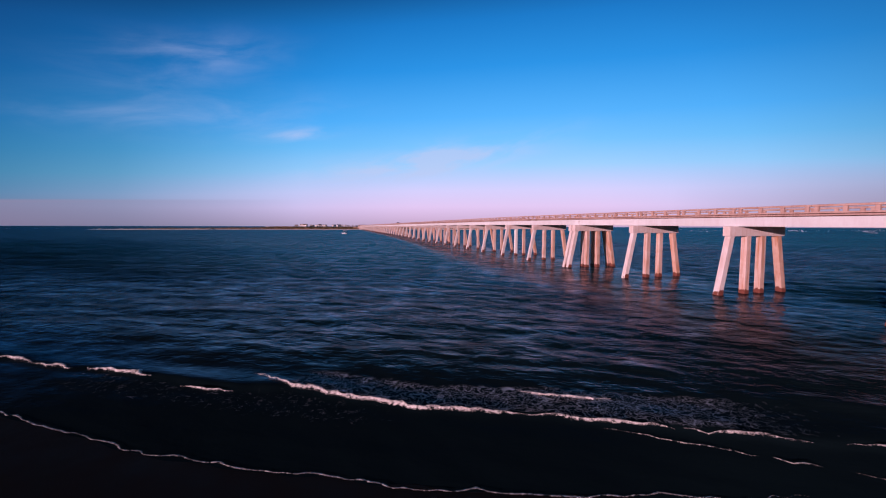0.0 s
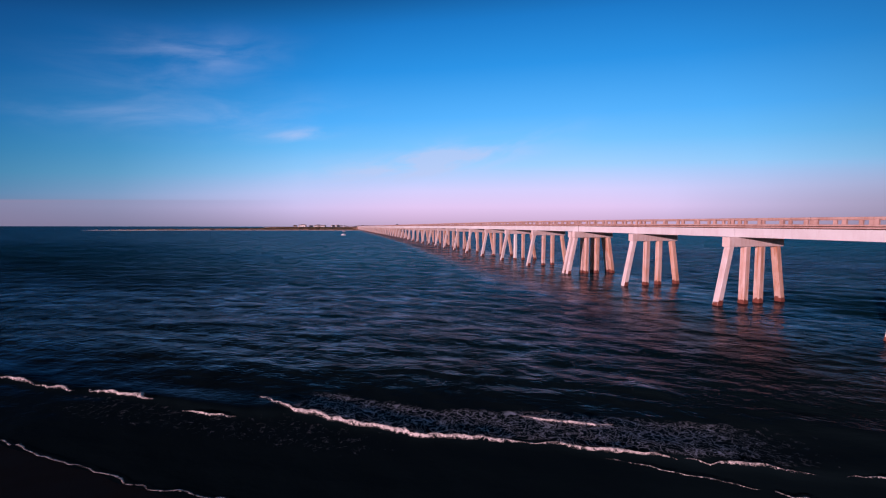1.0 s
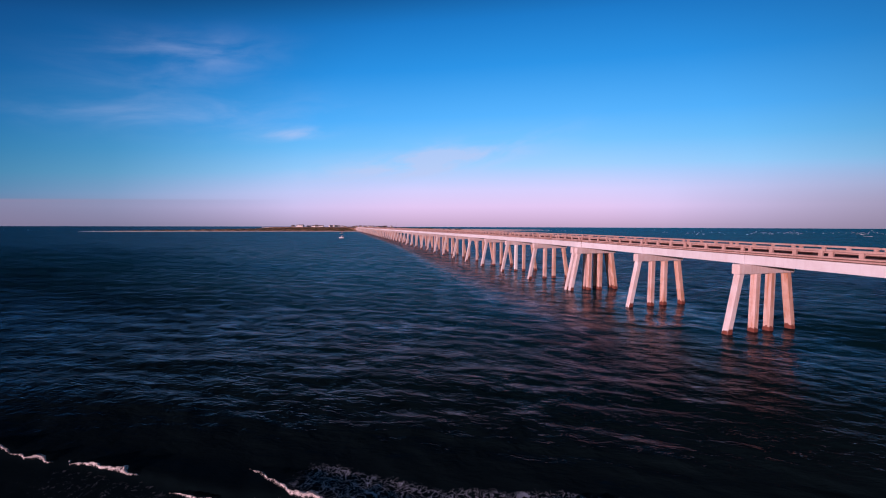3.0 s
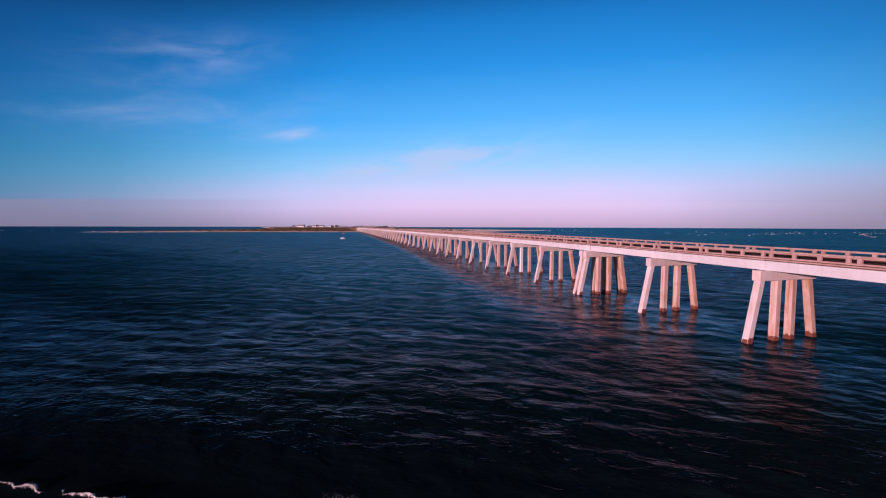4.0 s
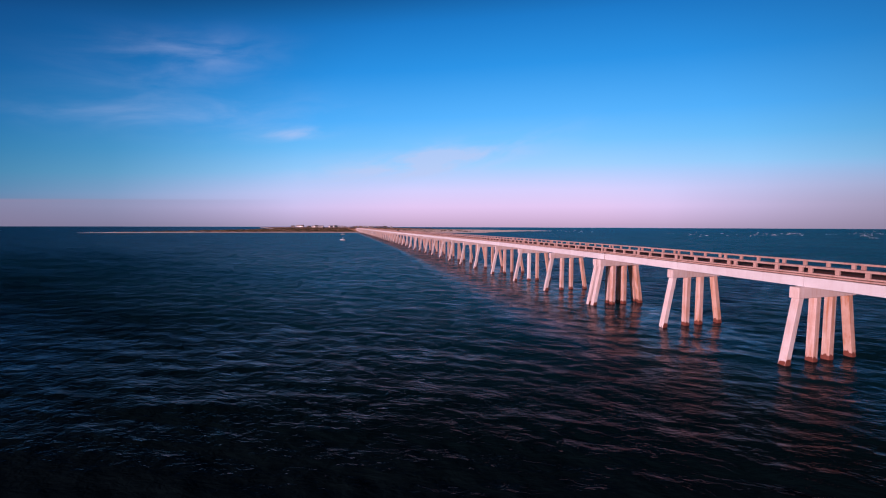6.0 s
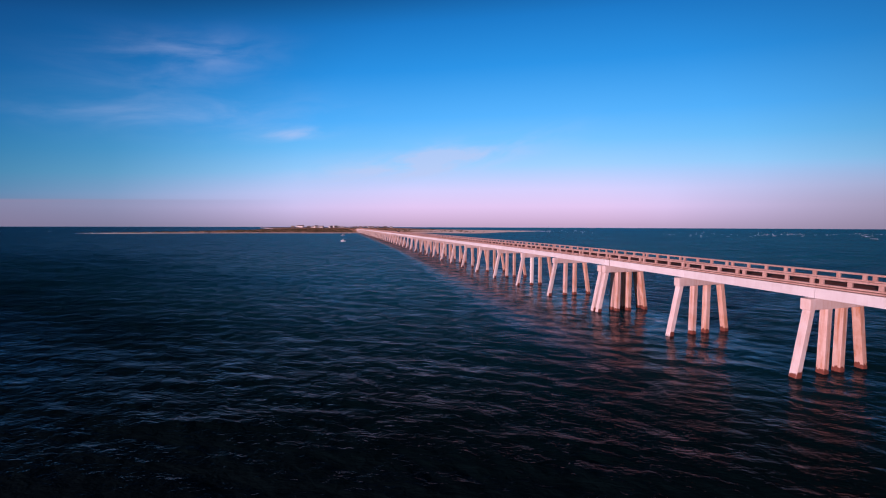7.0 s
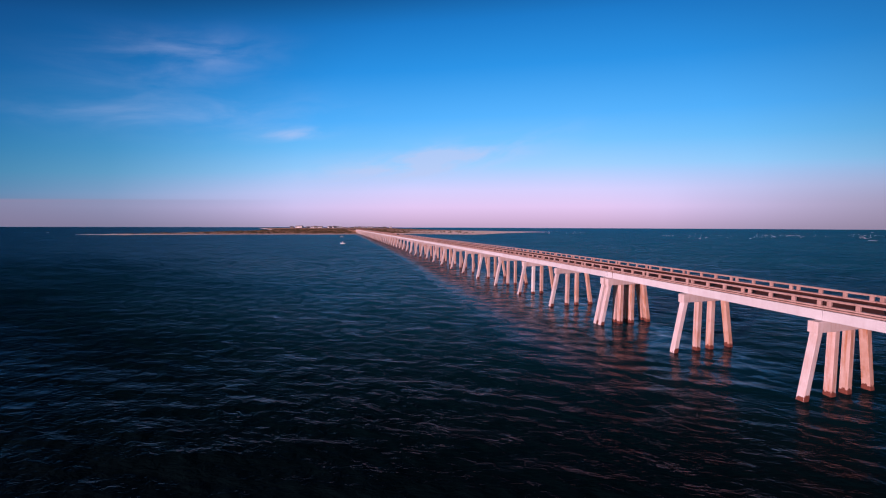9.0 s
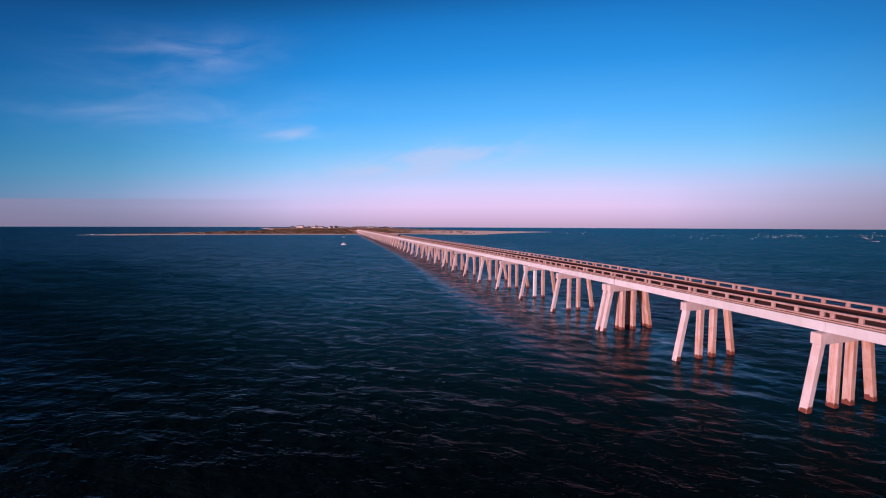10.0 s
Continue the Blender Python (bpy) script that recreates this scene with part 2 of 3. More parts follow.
def land_material():
    m, n, b, out = material("barrier_island")
    p = place(n)
    z = n.add("ShaderNodeSeparateXYZ", Vector=p).outputs[2]
    f = n.noise(n.stretch(p, (0.02, 0.008, 0.0)), 1.0, 6.0, 0.65)
    g = n.noise(p, 0.25, 4.0, 0.6)
    veg = n.ramp(n.math("ADD", n.math("MULTIPLY", f, 0.7), n.math("MULTIPLY", g, 0.3)), [
        (0.35, (0.15, 0.10, 0.06, 1)), (0.5, (0.33, 0.20, 0.12, 1)), (0.66, (0.52, 0.35, 0.24, 1))])
    sand = n.mix(g, (0.74, 0.66, 0.62, 1), (0.92, 0.84, 0.80, 1))
    edge = n.math("ADD", z, n.math("MULTIPLY", n.math("SUBTRACT", f, 0.5), 1.6))
    bare = n.add("ShaderNodeAttribute")
    bare.attribute_name = "bare"
    green = n.math("SUBTRACT", n.ramp(edge, [(0.55, 0.0), (0.95, 1.0)]), bare.outputs["Fac"], clamp=True)
    n.put(b, "Base Color", n.mix(green, sand, veg))
    n.put(b, "Roughness", 0.95)
    hummock = n.noise(p, 0.12, 5.0, 0.65)
    bump = n.add("ShaderNodeBump", Height=hummock, Strength=1.0, Distance=6.0)
    # from the water only the faces of the hummocks that look west and south show
    face = n.t.nodes.new("ShaderNodeVectorMath")
    face.operation = "ADD"
    n.put(face, 0, bump.outputs[0]), n.put(face, 1, (-0.48, -0.42, 0.0))
    unit = n.t.nodes.new("ShaderNodeVectorMath")
    unit.operation = "NORMALIZE"
    n.put(unit, 0, face.outputs[0])
    n.put(b, "Normal", unit.outputs[0])
    return m


M_GIRDER = concrete("pale_concrete", (0.75, 0.79, 0.83, 1), (0.60, 0.57, 0.59, 1), 0.3)
M_PILE = concrete("weathered_concrete", (0.75, 0.58, 0.53, 1), (0.44, 0.20, 0.10, 1), 0.9)
M_CAP = concrete("cap_concrete", (0.80, 0.73, 0.73, 1), (0.60, 0.40, 0.32, 1), 0.5)
# the pile rows go from pale in the west to orange-brown in the east
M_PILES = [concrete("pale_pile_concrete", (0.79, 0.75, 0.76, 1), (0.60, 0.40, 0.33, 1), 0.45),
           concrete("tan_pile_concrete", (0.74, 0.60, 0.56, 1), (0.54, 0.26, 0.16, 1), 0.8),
           concrete("brown_pile_concrete", (0.72, 0.56, 0.50, 1), (0.50, 0.23, 0.12, 1), 0.9),
           concrete("orange_pile_concrete", (0.71, 0.51, 0.43, 1), (0.48, 0.21, 0.10, 1), 0.9)]
M_RAIL = concrete("stained_concrete", (0.57, 0.41, 0.37, 1), (0.32, 0.16, 0.12, 1), 0.5)
# dark brown draws the dark lines of the slots and open deck joints
M_DARK_BROWN = plain("dark_brown", (0.10, 0.040, 0.028, 1), 0.95, 0, 3.0, 0.4)
M_ASPHALT = plain("asphalt", (0.25, 0.105, 0.078, 1), 1.0, 0, 2.0, 0.35)
M_ASPHALT.node_tree.nodes["Principled BSDF"].inputs["Specular IOR Level"].default_value = 0.03
M_GROWTH = plain("barnacle_crust", (0.17, 0.052, 0.036, 1), 0.9, 0, 9.0, 0.55)
M_WATER = water_material()
M_FOAM = foam_material()
M_SAND = sand_material()
M_LAND = land_material()
M_SHRUB = plain("salt_scrub", (0.11, 0.085, 0.04, 1), 0.95, 0, 0.5, 0.5)
M_HOUSE = plain("painted_siding", (0.84, 0.82, 0.80, 1), 0.7, 0, 0.6, 0.1)
M_HOUSE_TAN = plain("tan_siding", (0.42, 0.34, 0.27, 1), 0.7, 0, 0.6, 0.15)
M_ROOF = plain("shingle_roof", (0.16, 0.13, 0.12, 1), 0.85, 0, 2.0, 0.25)
M_GLASS = plain("dark_glass", (0.02, 0.025, 0.03, 1), 0.1, 0, 1.0, 0.1)
M_BOAT = plain("white_gelcoat", (0.80, 0.80, 0.80, 1), 0.3, 0, 1.0, 0.05)
M_DARK = plain("black_paint", (0.02, 0.02, 0.022, 1), 0.35, 0, 1.0, 0.1)
M_TYRE = plain("tyre_rubber", (0.015, 0.015, 0.015, 1), 0.9, 0, 5.0, 0.2)
M_WOOD = plain("grey_timber", (0.14, 0.11, 0.085, 1), 0.9, 0, 4.0, 0.3)

# ---------------------------------------------------------------- mesh helpers


def mesh_of(name, bm, mat, smooth=False):
    me = bpy.data.meshes.new(name)
    bm.to_mesh(me)
    bm.free()
    me.materials.append(mat)
    if smooth:
        me.shade_smooth()
    return me


def add_box(bm, lo, hi, bevel=0.0):
    c = [(a + b) / 2 for a, b in zip(lo, hi)]
    s = [b - a for a, b in zip(lo, hi)]
    made = bmesh.ops.create_cube(bm, size=1.0, matrix=Matrix.Translation(c) @ Matrix.Diagonal((*s, 1)))
    if bevel:
        edges = list({e for v in made["verts"] for e in v.link_edges})
        bmesh.ops.bevel(bm, geom=edges, offset=bevel, segments=1, affect="EDGES")
    return made["verts"]


def box_mesh(name, lo, hi, mat, bevel=0.02):
    bm = bmesh.new()
    add_box(bm, lo, hi, bevel)
    return mesh_of(name, bm, mat)


def child(name, me, parent, m=None, label=""):
    ob = new(name, me)
    ob.parent = parent
    if m is not None:
        ob.matrix_basis = m
    if label:
        ob["label"] = label
    return ob


def sheet(name, xs, faces, mat, smooth=True):
    """A mesh from an (n, 3) array of corners and an (m, 4) array of quads."""
    me = bpy.data.meshes.new(name)
    me.vertices.add(len(xs))
    me.vertices.foreach_set("co", np.asarray(xs, dtype=np.float32).ravel())
    me.loops.add(faces.size)
    me.loops.foreach_set("vertex_index", faces.astype(np.int32).ravel())
    me.polygons.add(len(faces))
    me.polygons.foreach_set("loop_start", np.arange(len(faces), dtype=np.int32) * 4)
    me.update(calc_edges=True)
    me.materials.append(mat)
    if smooth:
        me.shade_smooth()
    return me


def grid_faces(rows, cols, wrap=False):
    r, c = np.meshgrid(np.arange(rows - 1), np.arange(cols if wrap else cols - 1), indexing="ij")
    c2 = (c + 1) % cols
    return np.stack([r * cols + c, r * cols + c2, (r + 1) * cols + c2, (r + 1) * cols + c], axis=-1).reshape(-1, 4)


def point_attribute(me, name, values):
    a = me.attributes.new(name, "FLOAT", "POINT")
    a.data.foreach_set("value", np.asarray(values, dtype=np.float32).ravel())


# ---------------------------------------------------------------- shore and sea
# u runs along the shore, v out to sea; the water's edge lies near v = -40
UX, UY, VX, VY = 0.888, -0.46, 0.46, 0.888
EDGE_V, BREAK_V = -39.85, -34.0


def soft(a, lo, hi):
    t = np.clip((a - lo) / (hi - lo), 0, 1)
    return t * t * (3 - 2 * t)


CREST_U = [-60.0, -52.0, -46.5, -45.5, -41.0, -36.0, -33.0, -30.0, -26.5, -22.4, -17.0, -12.0, -9.0, 0.0]
CREST_V = [-34.3, -34.4, -34.9, -34.6, -34.7, -35.1, -34.3, -34.7, -35.0, -34.5, -34.4, -34.35, -34.05, -33.8]


def waver(u):
    """How far the breaking crest strays from its straight line."""
    return np.interp(u, CREST_U, CREST_V) - BREAK_V + 0.3 + 0.06 * np.sin(u * 1.7) + 0.04 * np.sin(u * 4.1)


def edge_waver(u):
    return np.minimum(0.0075 * (u + 32.5) ** 2, 2.6) - 0.25 + 0.05 * np.sin(u * 0.6) + 0.06 * np.sin(u * 1.3 + 0.5) + 0.03 * np.sin(u * 3.7)


rng = np.random.default_rng(7)
WAVES = []
for i in range(46):
    lam = 1.3 * (8.0 / 1.3) ** (i / 45)
    ang = math.atan2(VY, VX) + rng.normal(0, 0.45)
    WAVES.append((lam, ang, 0.0042 * lam ** 0.5, rng.uniform(0, 6.283)))



def sea_height(x, y, spacing):
    u, v = x * UX + y * UY, x * VX + y * VY
    z = np.zeros_like(x)
    for lam, ang, amp, ph in WAVES:
        k = 6.283 / lam
        keep = 1 - soft(spacing, lam * 0.22, lam * 0.42)
        arg = k * (x * math.cos(ang) + y * math.sin(ang)) + ph
        z += amp * keep * np.sin(arg + 0.35 * np.sin(arg))
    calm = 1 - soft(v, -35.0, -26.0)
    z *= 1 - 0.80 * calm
    # swell lines that steepen towards the beach
    w = v - waver(u)
    crest = np.exp(-((w - BREAK_V) / np.where(w < BREAK_V, 0.42, 1.25)) ** 2) * (0.10 + 0.03 * np.sin(u * 0.3))
    second = np.exp(-((w - BREAK_V - 6.5 + 0.8 * np.sin(u * 0.13)) / 1.4) ** 2) * 0.09 * (0.6 + 0.4 * np.sin(u * 0.22 + 2))
    third = np.exp(-((w - BREAK_V - 14 + 1.2 * np.sin(u * 0.1 + 1)) / 2.2) ** 2) * 0.06
    z += (crest + second + third) * (1 - soft(spacing, 0.8, 2.0))
    return z, u, v, calm


def build_sea():
    ang = np.concatenate([np.arange(-62, 92, 0.26), np.arange(92, 298, 4.0)])
    ang = np.radians(ang)
    r = np.exp(np.linspace(math.log(2.5), math.log(4990.0), 820))
    R, A = np.meshgrid(r, ang, indexing="ij")
    x, y = -43 + R * np.sin(A), -34 + R * np.cos(A)
    z, u, v, calm = sea_height(x, y, R * 0.0093)
    # lacy foam behind the breaker and in the wash before it
    w = v - waver(u)
    back = 2.0 + 1.4 * soft(u, -30, -6)
    behind = soft(w, BREAK_V - 0.3, BREAK_V + 0.2) * (1 - soft(w, BREAK_V + back - 0.5, BREAK_V + back + 0.6)) * soft(u, -35, -31) * (1 - 0.92 * soft(u, -22, -8))
    wash = soft(v, EDGE_V + 2.0, EDGE_V + 3.4) * (1 - soft(w, BREAK_V - 0.9, BREAK_V + 0.1)) * soft(u, -49, -44) * (1 - soft(u, -30, -25))
    foam = np.clip(1.0 * behind + 0.22 * wash, 0, 1)
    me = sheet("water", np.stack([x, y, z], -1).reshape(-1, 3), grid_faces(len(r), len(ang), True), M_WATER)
    point_attribute(me, "foam", foam)
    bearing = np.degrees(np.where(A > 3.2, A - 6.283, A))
    clear = 1 - 0.6 * soft(x, 2, 12) * (1 - soft(v, 60, 180))     # body colour dimmed seaward of the bridge, so pile shadows hardly show
    # darker inshore and westward: a vignette painted into the water's body colour
    point_attribute(me, "body_tone", clear * (0.04 * soft(v, -24, 8) + 0.52 * soft(v, -18, 60) + 0.06 * soft(v, 90, 320)) * (0.55 + 0.45 * soft(bearing, -32, 5)))
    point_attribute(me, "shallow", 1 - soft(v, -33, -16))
    west, east = 1 - soft(bearing, -32, 2), soft(bearing, 36, 58)
    steep = 1.56 * (0.040 + 0.070 * soft(v, -20, 10) + 0.012 * soft(v, 30, 200)) * (1 + 2.0 * east * (1 - soft(v, -8, 14)) + 0.75 * west * (1 - soft(v, 30, 160)))
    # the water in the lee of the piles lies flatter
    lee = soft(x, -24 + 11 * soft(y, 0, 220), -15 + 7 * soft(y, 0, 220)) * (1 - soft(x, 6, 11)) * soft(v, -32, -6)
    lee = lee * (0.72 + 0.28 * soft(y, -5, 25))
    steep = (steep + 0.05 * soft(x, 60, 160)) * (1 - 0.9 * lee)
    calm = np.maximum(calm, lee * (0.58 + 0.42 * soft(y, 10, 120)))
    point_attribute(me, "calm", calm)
    point_attribute(me, "lean", -steep * np.sin(A))
    point_attribute(me, "shoreward", -steep * np.cos(A))
    ob = new("water", me)
    tagged(ob, "dark blue choppy sea with small swell lines near the beach", "water", kind="structure")


build_sea()


def build_beach():
    us, vs = np.linspace(-260, 260, 131), np.concatenate([np.linspace(-330, -60, 28), np.linspace(-58, -30, 90), np.linspace(-25, 80, 12)])
    V, U = np.meshgrid(vs, us, indexing="ij")
    z = -(V - EDGE_V - edge_waver(U)) * 0.06
    z = np.where(z > 1.6, 1.6 + (z - 1.6) * 0.1, z)
    z = np.maximum(z, -3.0) + 0.004 * np.sin(U * 0.9 + V * 0.3) - 0.005
    x, y = U * UX + V * VX, U * UY + V * VY
    me = sheet("ground", np.stack([x, y, z], -1).reshape(-1, 3), grid_faces(len(vs), len(us)), M_SAND)
    tagged(new("ground", me), "dark wet sand beach sloping under the sea", "beach", kind="structure")


build_beach()


def foam_ribbon(name, u0, u1, v_of, width, height, label, seed, fade=1.5, full=1.0):
    """A raised ridge of froth along the shore between u0 and u1."""
    r = np.random.default_rng(seed)
    nu, nv = max(12, int((u1 - u0) / 0.07)), 12
    us = np.linspace(u0, u1, nu)
    k = np.linspace(-1, 1, nv)
    rough = np.interp(us, np.linspace(u0, u1, max(4, int((u1 - u0) / 0.35))), r.normal(0, 1, max(4, int((u1 - u0) / 0.35))))
    taper = np.clip(np.minimum(us - u0, u1 - us) / fade, 0, 1) ** 0.6
    half = width * (0.7 + 0.28 * rough).clip(0.35, 1.5) * (0.25 + 0.75 * taper) / 2
    mid = v_of(us) + 0.05 * rough
    V = mid[None, :] + k[:, None] * half[None, :] + half[None, :] * 0.35
    U = np.broadcast_to(us, V.shape)
    x, y = U * UX + V * VX, U * UY + V * VY
    base = sea_height(x, y, np.full_like(x, 0.2))[0]
    dome = np.clip((1 - k ** 2) * (1 - 0.55 * k), 0, 1.2)[:, None]
    sand = np.maximum(-(V - EDGE_V - edge_waver(U)) * 0.06, -3)
    z = np.maximum(base, sand) + 0.012 + dome * height * taper * (0.7 + 0.5 * r.random(V.shape))
    me = sheet(name, np.stack([x, y, z], -1).reshape(-1, 3), grid_faces(nv, nu), M_FOAM)
    point_attribute(me, "thick", full * (dome * (0.35 + 0.65 * taper)[None, :]) * np.ones_like(V))
    tagged(new(name, me), label, "foam", group="surf foam", kind="stuff")


def crest_v(u):
    return BREAK_V + waver(u) - 0.3


def swash_v(u):
    return EDGE_V + edge_waver(u) + 0.05


SHORT = "short white curl of foam on a small breaking wave"
ROLL = "thin white roll of foam on a breaking wave"


def long_v(u):
    return np.where(u < -33.0, -34.3 + 1.3 * ((-33.0 - u) / 3.4).clip(0, 1), crest_v(u))


def inner_v(u):
    return -34.9 - 0.15 * (u + 19.0)


def outer_v(u):
    return -32.2 - 0.35 * np.sin((u + 22.8) * 0.68)


foam_ribbon("breaker_foam", -52.6, -49.4, crest_v, 0.34, 0.16, SHORT, 1)
foam_ribbon("breaker_foam", -49.3, -46.2, crest_v, 0.34, 0.14, SHORT, 2)
foam_ribbon("breaker_foam", -45.6, -41.0, crest_v, 0.36, 0.15, SHORT, 3)
foam_ribbon("breaker_foam", -38.6, -35.6, lambda u: crest_v(u) - 0.3, 0.28, 0.12, SHORT, 8)
foam_ribbon("breaker_foam", -36.2, -21.9, long_v, 0.38, 0.16, "long white roll of foam on a breaking wave", 4, 3.5)
foam_ribbon("breaker_foam", -22.2, -16.5, crest_v, 0.26, 0.11, ROLL, 5, 2.0, 0.85)
foam_ribbon("breaker_foam", -16.2, -11.8, crest_v, 0.20, 0.08, ROLL, 6, 2.0, 0.72)
foam_ribbon("breaker_foam", -11.0, -4.0, crest_v, 0.16, 0.06, ROLL, 9, 2.0, 0.66)
foam_ribbon("breaker_foam", -22.6, -18.2, outer_v, 0.24, 0.12, SHORT, 11, 1.6)
foam_ribbon("breaker_foam", -19.2, -14.2, inner_v, 0.12, 0.03, "faint thread of foam in the wash before the breaker", 12, 2.0, 0.62)
foam_ribbon("breaker_foam", -13.9, -12.6, inner_v, 0.20, 0.04, "short thread of foam in the wash before the breaker", 13, 0.8)
foam_ribbon("breaker_foam", -11.8, -8.5, inner_v, 0.12, 0.03, "faint thread of foam in the wash before the breaker", 14, 1.5, 0.62)
foam_ribbon("swash_foam", -60.0, -14.0, swash_v, 0.13, 0.014, "thin foam line at the edge of the wash on dark sand", 7, 4.0, 0.74)

# ---------------------------------------------------------------- bridge
SPAN, TWIN = 14.92, 1.24
CX, TOP = 5.40, 7.80          # centre line, top of the pile caps
BAY, CAP_W, CAP_D = 1.16, 0.88, 1.14     # the bent's width along the bridge; thickness and depth of its cap
FASCIA_TOP = 8.82
DECK_L, DECK_R = 1.15, 9.65
bents = [-0.42 - 3 * SPAN, 0.42 - 2 * SPAN, 0.42 - SPAN, 0.0, SPAN, 2 * SPAN, 2 * SPAN + TWIN]     # the fourth stands at y = 0
while bents[-1] < 960:
    k = len(bents) - 7
    bents.append(bents[-1] + SPAN)
    if k % 12 == 11:
        bents.append(bents[-1] + TWIN)


def rise(y):
    """The slight vertical curve of the deck."""
    return float(np.interp(y, [-60, 0, 35, 70, 120, 300, 900, 1100], [-0.35, 0.1, 0.34, 0.44, 0.38, 0.1, -0.7, -0.7]))


def on_deck(y, ln):
    """The pose of a piece of deck that starts at y and is ln long."""
    return pose(0, y, rise(y), math.degrees(math.atan((rise(y + ln) - rise(y)) / ln)), 0, 0)


def pile_mesh(top_x, foot_x, mat):
    """A square pile from the cap down into the sea bed, with chamfered corners."""
    h, c, z0, z1 = 0.35, 0.04, -2.5, TOP - CAP_D + 0.02
    ring = [(h, h - c), (h - c, h), (c - h, h), (-h, h - c), (-h, c - h), (c - h, -h), (h - c, -h), (h, c - h)]
    lean = (foot_x - top_x) / (TOP - CAP_D)
    bm = bmesh.new()
    rows = []
    for z in (z1, z1 * 0.5, 0.0, z0):
        dx = lean * (TOP - CAP_D - z)
        rows.append([bm.verts.new((dx + a, b, z)) for a, b in ring])
    for r0, r1 in zip(rows, rows[1:]):
        for i in range(8):
            j = (i + 1) % 8
            bm.faces.new((r0[i], r1[i], r1[j], r0[j]))
    bm.faces.new(rows[0])
    bm.normal_update()
    bmesh.ops.recalc_face_normals(bm, faces=bm.faces)
    return mesh_of("column", bm, mat)


def growth_mesh(top_x, foot_x, seed):
    """The crust of barnacles and weed round a pile at the waterline, with a ragged upper edge."""
    r = random.Random(seed)
    lean = (foot_x - top_x) / (TOP - CAP_D)
    bm = bmesh.new()
    n, rows = 40, []
    for z, grow in ((-0.6, 0.035), (0.15, 0.04), (0.32, 0.03), (0.55, 0.006)):
        row = []
        for i in range(n):
            a = 2 * math.pi * i / n
            q = 0.35 / max(abs(math.cos(a)), abs(math.sin(a)))
            q = min(q, 0.465) + grow + r.uniform(-0.008, 0.012)
            zz = z + 0.05 * math.sin(2 * a + seed) * (z > 0.5) + (r.uniform(-0.20, 0.10) if z > 0.5 else 0)
            row.append(bm.verts.new((lean * (TOP - CAP_D - zz) + q * math.cos(a), q * math.sin(a), zz)))
        rows.append(row)
    for r0, r1 in zip(rows, rows[1:]):
        for i in range(n):
            j = (i + 1) % n
            bm.faces.new((r0[i], r0[j], r1[j], r1[i]))
    return mesh_of("growth", bm, M_GROWTH)


